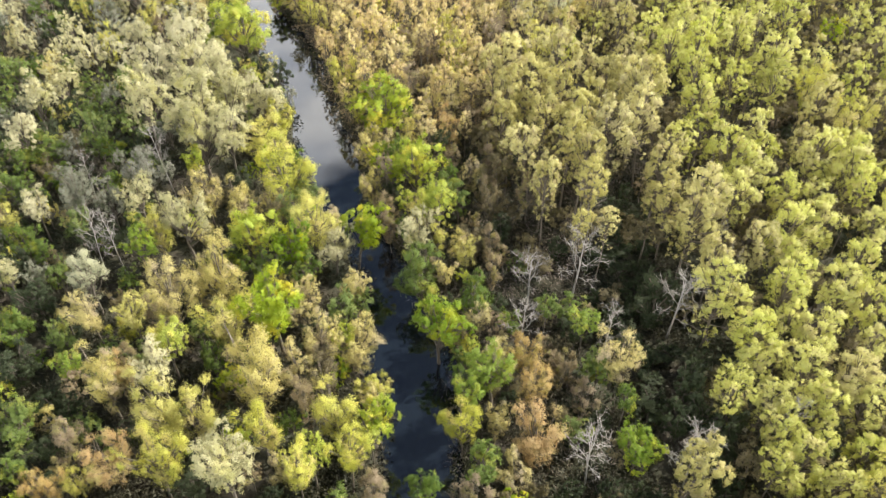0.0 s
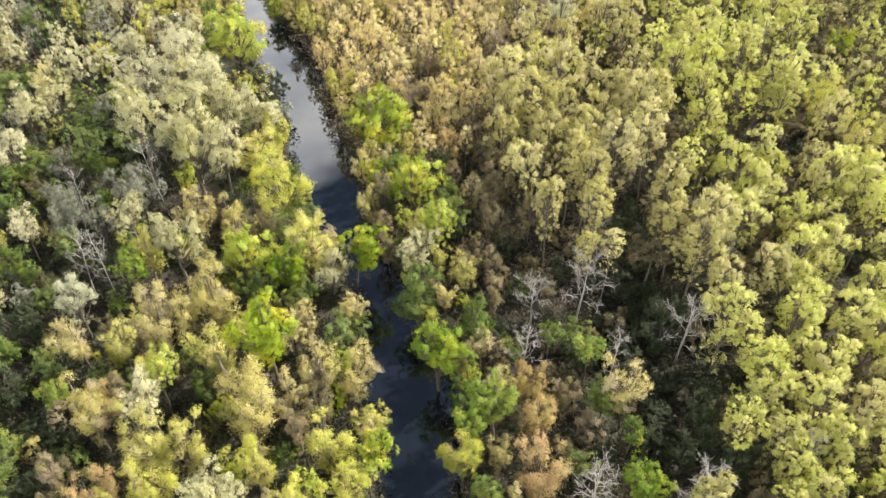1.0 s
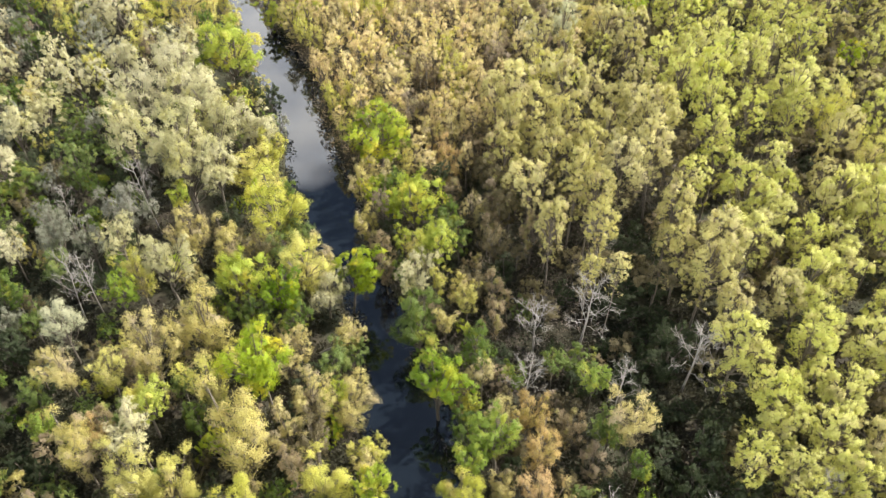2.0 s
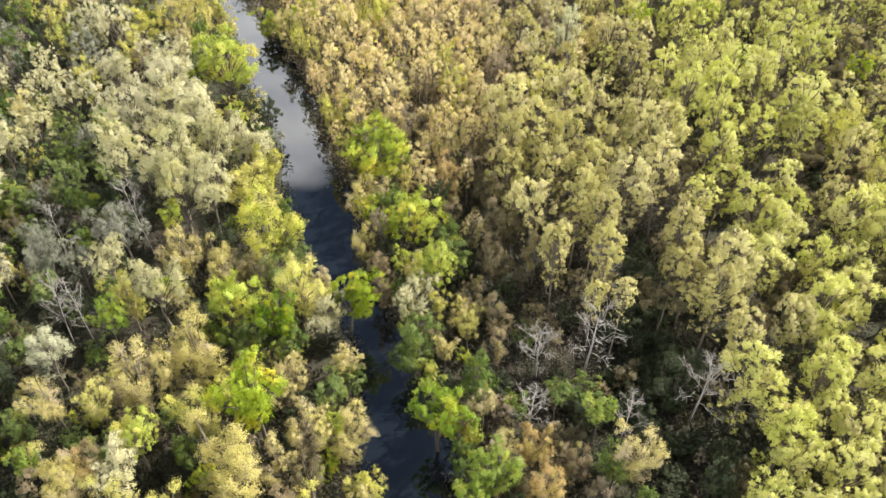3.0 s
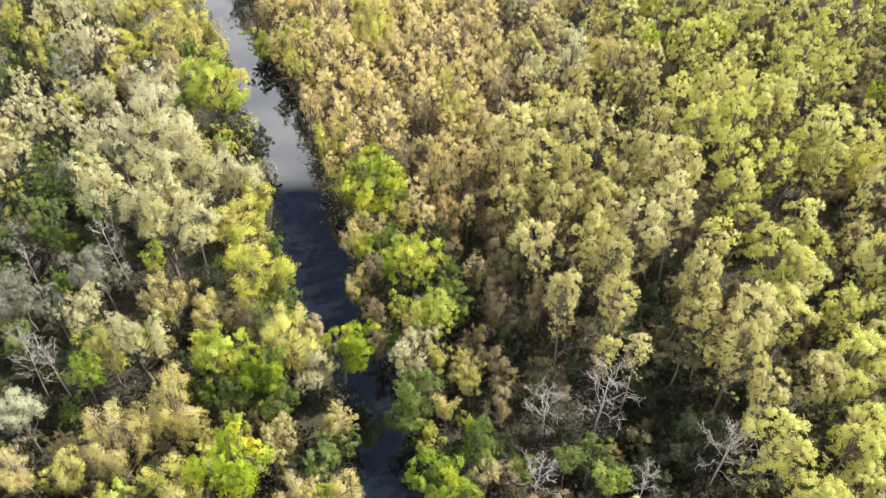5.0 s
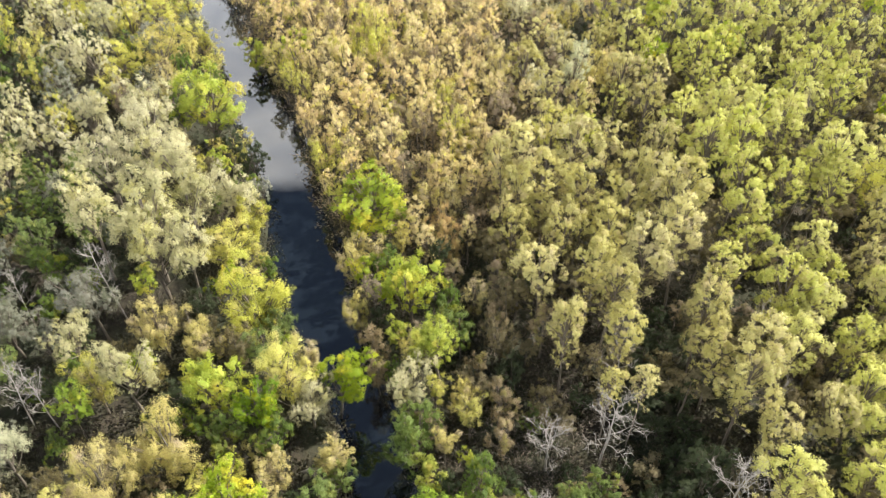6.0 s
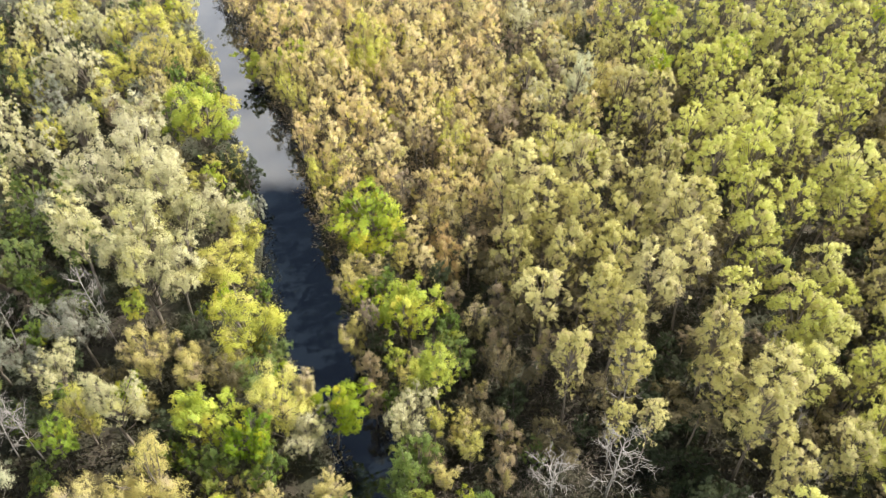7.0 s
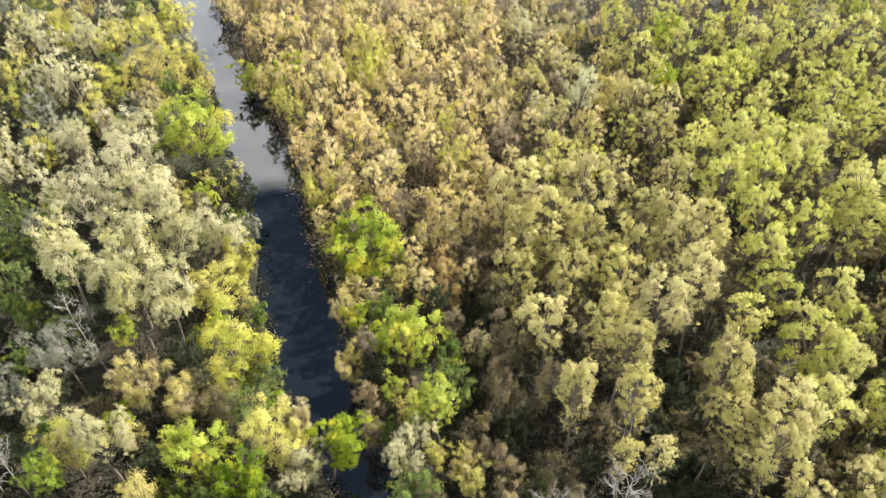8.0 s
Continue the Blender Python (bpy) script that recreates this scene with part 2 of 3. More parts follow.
RADIUS = 2.55  # of every crown as modelled, before it is scaled in its place
CROWNS = {  # lumps, height of the crown, spread, least and most radius of a lump, stretch
    "dome": (26, 6.2, 1.85, 0.62, 1.05, 0.8, 1.1),
    "round": (28, 6.2, 1.85, 0.58, 0.98, 0.75, 1.05),
    "tufted": (21, 7.0, 1.98, 0.62, 1.0, 0.65, 0.95),
    "vase": (32, 7.2, 1.95, 0.40, 0.76, 1.0, 1.5),
    "spire": (17, 7.8, 1.62, 0.42, 0.70, 1.7, 2.5),
    "sapling": (12, 4.8, 1.70, 0.62, 1.05, 0.8, 1.2),
}
LEADERS = {"vase": 6, "round": 7, "dome": 7}  # stems of a crown that forks low down
FORMS = {  # blades on a tree looked at closely, blade length, width, droop, reach of a puff
    "dome": (16500, 0.115, 0.072, 0.05, 0.36),
    "round": (14000, 0.125, 0.098, 0.05, 0.36),
    "tufted": (17000, 0.122, 0.098, -0.10, 0.36),
    "vase": (18500, 0.096, 0.066, 0.0, 0.50),
    "spire": (12000, 0.118, 0.070, -0.85, 0.60),
    "sapling": (2600, 0.25, 0.15, 0.1, 0.55),
}
LEVELS = {"close": (1.0, 1.0), "mid": (0.70, 1.16), "near": (0.62, 1.20), "far": (0.40, 1.46), "sapling": (1.0, 1.0)}


def lumps_for(form):
    """The lumps of a crown that is widest above its middle, thin below and lopsided."""
    count, high, spread, small, large, short, long = CROWNS[form]
    p, q, lobe = rng.uniform(0, 6.3), rng.uniform(0, 6.3), rng.uniform(0.12, 0.3)
    out = []
    if form in LEADERS:
        # several stems fan out from the trunk, each with lumps of its own and air between them
        stems = LEADERS[form]
        tips = []
        for j in range(stems):
            a = j * 2.4 + rng.uniform(-0.5, 0.5)
            reach = spread * (0.25 if j == 0 else rng.uniform(0.72, 1.12)) * (1 + lobe * math.sin(2 * a + p))
            tips.append(np.array((reach * math.cos(a), reach * math.sin(a), high * (0.93 if j == 0 else rng.uniform(0.62, 0.92)))))
        for i in range(count):
            tip, f = tips[i % stems], 1.0 - 0.16 * (i // stems) + rng.uniform(-0.06, 0.06)
            f = max(f, 0.22)
            c = np.array((0, 0, 0.05 * high)) + (tip - [0, 0, 0.05 * high]) * [f ** 0.75, f ** 0.75, f]
            c = c + rng.normal(size=3) * [0.34, 0.34, 0.22]
            r = rng.uniform(small, large) * (0.8 + 0.25 * math.sin(math.pi * min(1, f)))
            out.append((c, r, r * rng.uniform(short, long), 0.3 + 0.7 * f))
        return out
    for i in range(count):
        a, tier = i * 2.4 + rng.uniform(-0.6, 0.6), (i / (count - 1)) ** 0.8
        u = (tier - 0.6) / (0.64 if tier < 0.6 else 0.43)
        reach = spread * math.sqrt(1 - min(u * u, 0.96)) * rng.uniform(0.7, 1.15)
        reach *= 1 + lobe * math.sin(2 * a + p) + 0.5 * lobe * math.sin(3 * a + q)
        if i % 6 == 5:
            reach *= 0.5
        r = rng.uniform(small, large) * (0.75 + 0.35 * math.sin(math.pi * min(1, tier * 1.1)))
        z = high * (0.06 + 0.86 * tier) + rng.uniform(-0.45, 0.3) + 0.5 * lobe * math.sin(a + q)
        out.append((np.array((reach * math.cos(a), reach * math.sin(a), z)), r, r * rng.uniform(short, long), 0.35 + 0.65 * tier))
    for i in range(9 if form == "tufted" else 0):
        # thin boughs lower down the trunk
        a, reach = i * 2.4 + rng.uniform(-0.5, 0.5), rng.uniform(0.7, 1.7)
        r = rng.uniform(0.45, 0.7)
        out.append((np.array((reach * math.cos(a), reach * math.sin(a), 0.4 - 0.36 * i + rng.uniform(-0.2, 0.2))), r, r, 0.26))
    return out


def leafy_tree(name, form, leaf, level):
    """One tree: a tapered trunk one metre long, to be stretched; above it a crown of leaves with a limb to every lump."""
    tree = new(name)
    tree.empty_display_size = 0.5
    high = CROWNS[form][1]
    upright = 0.3 if form == "spire" else 1.0
    lumps = [(c, unit((c - [0, 0, 0.2 * high]) * [upright, upright, 1] if c[2] > 0.3 * high else c * [1, 1, 0.2] + [0, 0, 0.6]), r, h, k)
             for c, r, h, k in lumps_for(form)]
    lean = rng.normal(size=2) * 0.15
    stem = np.array([(0, 0, -0.06), (0.04, 0, 0.15), (lean[0], lean[1], 0.5), (0.02, 0.03, 0.8), (0, 0, 1.0)])
    mesh_object("trunk", *tube(stem, [0.19, 0.15, 0.12, 0.09, 0.04], 6), BARK, tree, smooth=True)
    wood = []
    close = level == "close"
    for c, axis, r, h, _ in lumps:
        start = np.array([0, 0, min(c[2] - 0.5, 0.0) if c[2] < 0.6 else max(0.0, 0.62 * (c[2] - 0.25 * high))])
        wood.append(bent(start, c, 0.07, 0.025, 3 if close else 2, 0.05, 4 if close else 3))
        for _ in range(3 if close else 0):
            e = c + axis * h * rng.uniform(0.3, 0.95) + rng.normal(size=3) * r * 0.5
            wood.append(bent(start * 0.35 + c * 0.65, e, 0.03, 0.012, 2, 0, 3))
    if level != "sapling":
        mesh_object("branchwork", *joined(wood), BARK, tree, smooth=True)
    count, length, width, droop, spray = FORMS[form]
    share, size = LEVELS[level]
    mesh_object("crown", *leaves(lumps, count * share, length * size, width * size, np.array([0, 0, 0.45 * high]), droop, spray), LEAVES[leaf], tree)
    return tree


def bare_tree(name):
    """A leafless, bleached tree: a trunk that forks three times into fine twigs."""
    tree = new(name)
    tree.empty_display_size = 0.5
    stem = np.array([(0, 0, -0.6), (0.1, 0, 2), (0.15, 0.15, 4.5), (0.05, 0.3, 7.0), (0.2, 0.2, 9.6)])
    wood, twigs = [tube(stem, [0.13, 0.105, 0.08, 0.05, 0.012], 6)], []
    for i in range(13):
        k = 3.4 + 6.0 * i / 12
        a = i * 2.4 + rng.uniform(-0.4, 0.4)
        start = np.array([np.interp(k, stem[:, 2], stem[:, 0]), np.interp(k, stem[:, 2], stem[:, 1]), k])
        reach = rng.uniform(1.3, 2.7) * (1.15 - 0.65 * i / 12)
        end = start + [reach * math.cos(a), reach * math.sin(a), reach * rng.uniform(0.5, 1.1)]
        wood.append(bent(start, end, 0.04, 0.014, 5, 0.07))
        for _ in range(7):
            s = rng.uniform(0.3, 0.95)
            p = start + (end - start) * s
            q = p + unit(end - start + rng.normal(size=3) * 1.2) * rng.uniform(0.5, 1.2)
            twigs.append(bent(p, q, 0.021, 0.010, 3, 0.08, 3))
            for _ in range(3):
                o = p + (q - p) * rng.uniform(0.4, 1.0)
                twigs.append(bent(o, o + unit(q - p + rng.normal(size=3)) * rng.uniform(0.3, 0.75), 0.012, 0.007, 3, 0.08, 3))
    mesh_object("trunk", *joined(wood), PALE_BARK, tree, smooth=True)
    tagged(mesh_object("twig_spray", *joined(twigs), PALE_BARK, tree), kind="stuff")
    return tree


KINDS = {  # form, tree name, label, group
    "silver": ("dome", "willow_tree", "tall rounded willow with soft silvery grey-green foliage", "silvery willows"),
    "grey": ("dome", "willow_tree", "dull grey-green willow with thin feathery foliage", "grey willows"),
    "yellow": ("vase", "cottonwood_tree", "broad tree with yellow-green autumn leaves", "yellowing trees"),
    "lime": ("round", "ash_tree", "dense rounded tree with bright lime-green leaves", "lime-green trees"),
    "fresh": ("round", "alder_tree", "dense rounded tree with fresh bright green leaves", "bright green trees"),
    "green": ("round", "alder_tree", "dense rounded tree with mid-green leaves", "green trees"),
    "dark": ("round", "alder_tree", "low dark green tree with shade deepened into its leaf colour", "dark green trees"),
    "tan": ("vase", "elm_tree", "broad tree with tan and straw-coloured autumn leaves", "tan autumn trees"),
    "rust": ("vase", "hornbeam_tree", "broad tree with rust-brown drying leaves", "rust-brown trees"),
    "pale": ("spire", "silver_poplar_tree", "tall pale upright tree with ascending feathery branches", ""),
    "pink": ("spire", "birch_tree", "thin tree with fading russet-brown leaves", "russet trees"),
    "olive": ("tufted", "poplar_tree", "tall poplar with tufts of yellow-olive leaves", "olive poplars"),
    "lemon": ("tufted", "poplar_tree", "tall poplar with tufts of bright yellow-lime leaves", "lime poplars"),
    "gold": ("spire", "aspen_tree", "slender upright young tree with gold-tan leaves", "slender gold trees"),
    "drab": ("vase", "hazel_tree", "dull olive-brown tree with thinning foliage", "olive-brown trees"),
    "bare": ("bare", "dead_tree", "leafless bleached tree with pale bare branches", "dead trees"),
}
SAPLINGS = {"green": "small green tree under taller neighbours", "dark": "small dark green tree with shade painted into its leaves",
            "pink": "small russet-brown tree under taller neighbours", "lime": "small bright green tree in a gap",
            "tan": "small straw-coloured tree under taller neighbours",
            "drab": "slim brownish-olive tree below the tall poplars"}
MODELS = {}


def model(kind, level):
    """A newly modelled tree of the kind."""
    form, name, label, group = KINDS.get(kind, ("", "", "", ""))
    if level == "sapling":
        ob = leafy_tree("understory_tree" if kind == "drab" else "sapling", "sapling", kind, level)
        return tagged(ob, SAPLINGS[kind], "tree", "understory trees" if kind == "drab" else "saplings")
    ob = bare_tree(name) if form == "bare" else leafy_tree(name, form, kind, level)
    return tagged(ob, label, "tree", group)


STANDS = []  # x, y, radius of every tree that stands


def plant(kind, x, y, height, radius, level="close", lean=(0.0, 0.0)):
    """Puts one tree of the kind at x, y: a new model while there are few, else a copy of one of them."""
    choice = MODELS.setdefault((kind, level), [])
    fresh = len(choice) < {"olive": 6, "lemon": 6, "gold": 5}.get(kind, 4)
    z = float(ground_z(np.float64(x), np.float64(y)))
    turn, tilt = rng.uniform(0, 360), rng.normal(size=2) * 2.0
    s = radius / RADIUS * (0.9 if kind in ("olive", "lemon") else 1.0)
    m = pose(x, y, z, tilt[0] + lean[0], tilt[1] + lean[1], 0) @ pose(0, 0, 0, 0, 0, turn)
    form = "sapling" if level == "sapling" else KINDS[kind][0]
    if form == "bare":
        m = m @ Matrix.Diagonal((s, s, (height - z) / 10.0, 1))
    else:
        k = float(rng.uniform(0.9, 1.12))
        m = m @ Matrix.Diagonal((s * k, s / k, s, 1))
    if fresh:
        ob = model(kind, level)
        choice.append(ob)
    else:
        ob = copy_thing(choice[int(rng.integers(len(choice)))], m)
    ob.matrix_basis = m
    if form != "bare":
        # the crown keeps its shape and rides on a trunk of the right length
        high, full = CROWNS[form][1], (height - z) / s
        squash = min(1.22 if form in LEADERS else 1.14 if form == "tufted" else 1.0, full / high)
        for piece in ob.children:
            if piece.name.startswith("trunk"):
                piece.matrix_basis = Matrix.Diagonal((1, 1, full - 0.3 * high, 1))
            else:
                piece.matrix_basis = pose(0, 0, full - high * squash) @ Matrix.Diagonal((1, 1, squash, 1))
    STANDS.append((x, y, radius))
    return ob


def plant_all(kind, rows):
    for x, y, height, radius in rows:
        plant(kind, x, y, height, radius, "close" if y < 64 or radius > 3.9 else "mid" if y < 84 else "far")


# the trees that stand out, by kind: east, north, height, crown radius
SILVER_WILLOWS_A = [
    (-16.2, 19.3, 12.4, 2.6), (-44.6, 53.2, 7.9, 1.7), (-53.1, 74.7, 9.4, 2.5), (-50.9, 66.1, 9.7, 2.2), (-54.9, 91.7, 7.7, 2.2),
    (-49.5, 86.9, 8.5, 2.8), (-52.0, 80.6, 7.6, 2.9), (-61.7, 92.5, 8.3, 2.3), (-44.4, 90.0, 10.1, 2.9), (-33.7, 80.5, 13.9, 3.5),
    (-37.4, 77.5, 13.6, 3.7), (-35.4, 66.9, 14.7, 3.1), (-29.7, 66.7, 15.1, 3.8), (-26.8, 71.2, 12.4, 3.5), (-23.5, 75.0, 9.7, 3.0),
    (-28.3, 63.2, 12.2, 3.1), (-25.4, 63.9, 11.3, 2.4), (-28.5, 76.0, 14.1, 3.0), (-35.9, 88.7, 12.8, 3.3), (-2.6, 48.6, 9.1, 2.0),
]
plant_all("silver", SILVER_WILLOWS_A)
SILVER_WILLOWS_B = [
    (-11.5, 48.0, 7.1, 1.9), (-43.4, 42.7, 7.8, 1.5), (-68.1, 101.9, 8.4, 2.6), (-24.6, 30.1, 9.9, 2.0),
    (-53.4, 105.3, 9.9, 2.7), (-47.9, 103.6, 11.5, 2.9), (-50.7, 115.2, 10.6, 2.9), (-62.0, 120.6, 9.6, 2.8), (11.6, 117.6, 10.4, 2.6),
    (-56.5, 116.0, 9.3, 2.4), (-26.6, 48.5, 10.8, 2.3), (-32.0, 52.1, 11.0, 1.9),
]
plant_all("silver", SILVER_WILLOWS_B)
GREY_WILLOWS = [
    (-33.3, 58.3, 10.3, 2.3), (-40.7, 55.9, 8.1, 2.0), (-43.0, 58.5, 7.4, 1.6), (-37.3, 54.9, 7.5, 1.8), (-50.5, 95.3, 7.3, 2.4),
]
plant_all("grey", GREY_WILLOWS)
YELLOW_POPLARS_A = [
    (-22.6, 21.2, 10.2, 2.2), (-23.6, 26.5, 10.3, 2.4), (-21.0, 26.0, 8.9, 2.0), (-29.2, 36.6, 9.5, 1.5), (-20.3, 36.2, 9.3, 2.3),
    (-14.8, 24.3, 10.3, 1.9), (-9.2, 26.5, 8.6, 2.3), (-7.5, 21.8, 10.0, 1.7), (-11.1, 19.7, 10.9, 1.6), (-18.2, 58.3, 10.4, 3.5),
    (-22.8, 68.5, 7.2, 3.1), (-13.7, 49.6, 10.4, 2.6), (-14.2, 81.8, 7.5, 1.7), (1.7, 25.7, 8.2, 1.8), (-0.5, 48.5, 7.6, 1.1),
    (2.4, 46.4, 7.1, 1.2), (-49.9, 75.1, 5.2, 1.3), (-46.6, 50.8, 7.7, 1.2), (-21.8, 72.9, 7.1, 2.0), (-30.4, 49.4, 9.0, 1.9),
]
plant_all("yellow", YELLOW_POPLARS_A)
YELLOW_POPLARS_B = [
    (-44.9, 105.2, 8.9, 3.4), (-46.6, 115.1, 10.5, 2.7), (-42.8, 117.4, 9.8, 3.2), (-38.5, 112.7, 8.8, 3.3), (-40.7, 124.7, 8.7, 3.1),
    (-8.7, 108.7, 9.3, 2.3),
]
plant_all("yellow", YELLOW_POPLARS_B)
LIME_TREES_A = [
    (-15.6, 36.7, 12.6, 2.9), (-25.0, 33.5, 9.2, 2.1), (-5.5, 26.7, 7.4, 1.7),
    (-28.7, 60.7, 8.4, 1.4), (-7.6, 73.9, 9.0, 4.3), (-3.2, 60.4, 9.8, 3.2), (-0.2, 52.8, 9.9, 2.5),
    (-6.0, 24.7, 6.7, 1.2),
    (-29.3, 91.5, 11.5, 4.2), (-9.9, 35.4, 6.6, 1.2), (-27.7, 112.0, 5.4, 2.6), (-24.5, 123.7, 6.4, 2.6),
]
plant_all("lime", LIME_TREES_A)
LIME_TREES_B = [
    (-20.3, 108.2, 8.3, 2.3), (-19.4, 48.9, 9.6, 2.9),
]
plant_all("lime", LIME_TREES_B)
FRESH_GREEN_TREES = [
    (4.4, 30.1, 9.7, 2.1), (2.5, 28.4, 7.9, 1.7), (16.0, 23.6, 7.4, 1.9), (-0.5, 36.3, 8.3, 2.4), (13.2, 36.4, 7.6, 1.5),
    (-15.2, 46.4, 9.1, 2.0), (-31.2, 46.3, 8.9, 1.7), (-34.6, 32.9, 5.7, 1.3),
]
plant_all("fresh", FRESH_GREEN_TREES)
GREEN_TREES_A = [
    (3.0, 39.2, 9.1, 1.9), (3.2, 22.4, 7.0, 1.8), (9.9, 38.1, 7.6, 1.2), (13.9, 31.4, 7.0, 1.4), (15.8, 28.2, 6.9, 1.2),
    (-1.8, 20.4, 5.9, 1.6), (-36.6, 26.7, 6.2, 2.2), (-36.0, 35.5, 6.8, 1.5), (-49.1, 66.2, 6.6, 2.5), (-51.6, 64.3, 6.6, 1.9),
    (-43.1, 67.8, 8.4, 2.5), (-39.8, 64.1, 7.9, 1.7), (-59.2, 83.2, 7.5, 2.7), (-60.8, 100.1, 7.4, 2.6), (-49.9, 58.5, 6.8, 2.3),
    (-45.4, 50.1, 6.0, 1.8), (-21.2, 33.1, 6.7, 1.3), (-18.1, 44.6, 6.9, 1.7), (-14.0, 44.6, 6.9, 1.6), (-35.2, 21.7, 5.7, 1.3),
]
plant_all("green", GREEN_TREES_A)
GREEN_TREES_B = [
    (-41.2, 37.1, 6.4, 2.1), (-40.1, 51.7, 7.0, 1.8), (-2.2, 44.6, 7.4, 2.6),
]
plant_all("green", GREEN_TREES_B)
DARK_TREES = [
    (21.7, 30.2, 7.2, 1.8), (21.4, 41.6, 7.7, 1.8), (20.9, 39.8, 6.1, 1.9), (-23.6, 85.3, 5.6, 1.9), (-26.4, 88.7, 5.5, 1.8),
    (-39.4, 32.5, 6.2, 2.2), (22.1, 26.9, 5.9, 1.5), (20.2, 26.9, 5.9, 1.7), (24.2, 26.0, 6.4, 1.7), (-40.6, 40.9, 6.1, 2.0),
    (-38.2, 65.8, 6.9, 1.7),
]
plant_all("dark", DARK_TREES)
TAN_TREES = [
    (-29.2, 29.1, 10.2, 2.1), (-33.2, 37.3, 9.4, 1.8), (-25.9, 38.8, 11.3, 2.4), (-22.1, 42.9, 10.3, 2.7), (-16.1, 29.2, 11.7, 3.1),
    (-11.4, 34.4, 9.0, 1.8), (-8.2, 35.3, 7.3, 2.3), (-22.7, 54.4, 8.0, 1.9), (-26.6, 56.0, 8.7, 1.9), (-54.3, 83.4, 8.2, 1.7),
    (-8.1, 59.1, 6.3, 1.6), (-9.3, 66.4, 6.9, 1.7), (3.4, 36.8, 8.2, 1.2), (0.3, 44.0, 6.6, 1.1), (15.8, 31.3, 9.6, 2.0),
    (-39.8, 106.1, 10.2, 3.1), (3.9, 120.0, 9.7, 3.1), (6.4, 102.2, 9.9, 2.6), (-23.2, 106.4, 7.4, 2.6), (17.7, 116.9, 9.3, 2.4),
]
plant_all("tan", TAN_TREES)
RUST_TREES = [
    (7.8, 29.1, 9.0, 1.7), (7.8, 25.0, 7.9, 2.5), (7.5, 33.7, 7.4, 1.6), (-27.0, 22.5, 8.4, 2.1), (-31.7, 20.2, 6.9, 1.6),
    (-28.1, 30.5, 8.7, 1.3),
]
plant_all("rust", RUST_TREES)
RUSSET_TREES = [
    (-30.9, 24.1, 7.9, 1.6), (-28.0, 31.2, 8.7, 1.2), (-11.4, 27.2, 9.2, 1.2), (11.1, 32.7, 5.9, 1.5), (12.3, 29.5, 5.8, 1.5),
    (-27.7, 37.8, 7.9, 1.6), (-5.5, 20.1, 6.8, 1.5), (5.0, 47.7, 7.8, 1.5), (4.9, 57.5, 6.9, 1.6), (4.9, 44.5, 6.8, 1.4),
    (-5.8, 52.2, 5.8, 1.4), (5.8, 63.0, 6.9, 1.7), (-42.5, 97.3, 7.2, 2.1), (-38.3, 95.2, 7.0, 1.8),
]
plant_all("pink", RUSSET_TREES)
DEAD_TREES = [
    (-36.6, 47.9, 10.2, 1.6), (-34.2, 47.6, 10.2, 1.6), (-32.4, 61.2, 11.2, 2.0), (8.9, 43.7, 8.2, 2.4), (7.3, 36.9, 8.2, 2.1),
    (13.5, 44.1, 10.2, 2.8), (22.3, 38.6, 10.7, 2.6), (15.4, 35.7, 9.2, 1.7), (12.0, 22.5, 9.2, 2.2), (28.4, 25.2, 9.2, 1.6),
    (20.4, 22.5, 9.7, 2.2), (-41.9, 60.6, 8.2, 1.4), (16.1, 51.6, 11.7, 1.8), (28.1, 46.4, 10.2, 0.7), (28.0, 42.7, 10.2, 0.7),
    (28.3, 41.4, 9.7, 0.7), (27.0, 53.0, 12.2, 0.7),
]
plant_all("bare", DEAD_TREES)
OLIVE_POPLARS_A = [
    (20.0, 21.0, 9.5, 2.4), (35.2, 29.8, 9.8, 2.3), (31.3, 44.5, 11.6, 2.0), (13.8, 46.2, 11.3, 1.3), (16.0, 45.6, 11.7, 1.3),
    (10.8, 51.6, 13.8, 2.1), (15.3, 51.2, 14.1, 2.0), (9.6, 60.3, 12.4, 2.5), (13.8, 58.6, 15.3, 2.4), (14.9, 55.3, 14.7, 2.0),
    (8.7, 77.6, 14.6, 3.0), (14.3, 77.0, 15.3, 3.0), (10.8, 71.8, 13.7, 3.1), (15.2, 71.1, 13.7, 3.1), (19.7, 73.0, 13.2, 2.9),
    (19.3, 60.2, 15.4, 2.8), (6.8, 75.3, 13.2, 2.1), (8.0, 70.4, 12.4, 2.5), (7.2, 67.0, 11.4, 2.6), (11.6, 65.2, 13.4, 2.6),
]
plant_all("olive", OLIVE_POPLARS_A)
OLIVE_POPLARS_B = [
    (16.0, 64.6, 14.3, 2.3), (23.9, 86.8, 13.5, 2.6), (26.0, 118.7, 10.6, 2.9), (23.1, 95.5, 12.4, 2.6), (11.5, 101.6, 10.6, 2.9),
]
plant_all("olive", OLIVE_POPLARS_B)
OLIVE_POPLARS_C = [
    (13.6, 108.7, 10.4, 2.6),
    (26.4, 49.1, 14.4, 2.6), (24.6, 45.8, 13.7, 2.3), (23.1, 53.6, 14.2, 2.6), (23.4, 49.6, 12.1, 2.1), (26.3, 42.4, 11.6, 1.9), (24.4, 67.9, 16.2, 2.5), (23.2, 62.6, 15.4, 2.5), (22.5, 72.3, 14.3, 2.3), (22.9, 67.0, 16.3, 2.3),
]
plant_all("olive", OLIVE_POPLARS_C)
PALE_TREES = [
    (16.7, 97.1, 12.8, 2.3), (-35.0, 41.9, 9.8, 2.0),
]
plant_all("pale", PALE_TREES)
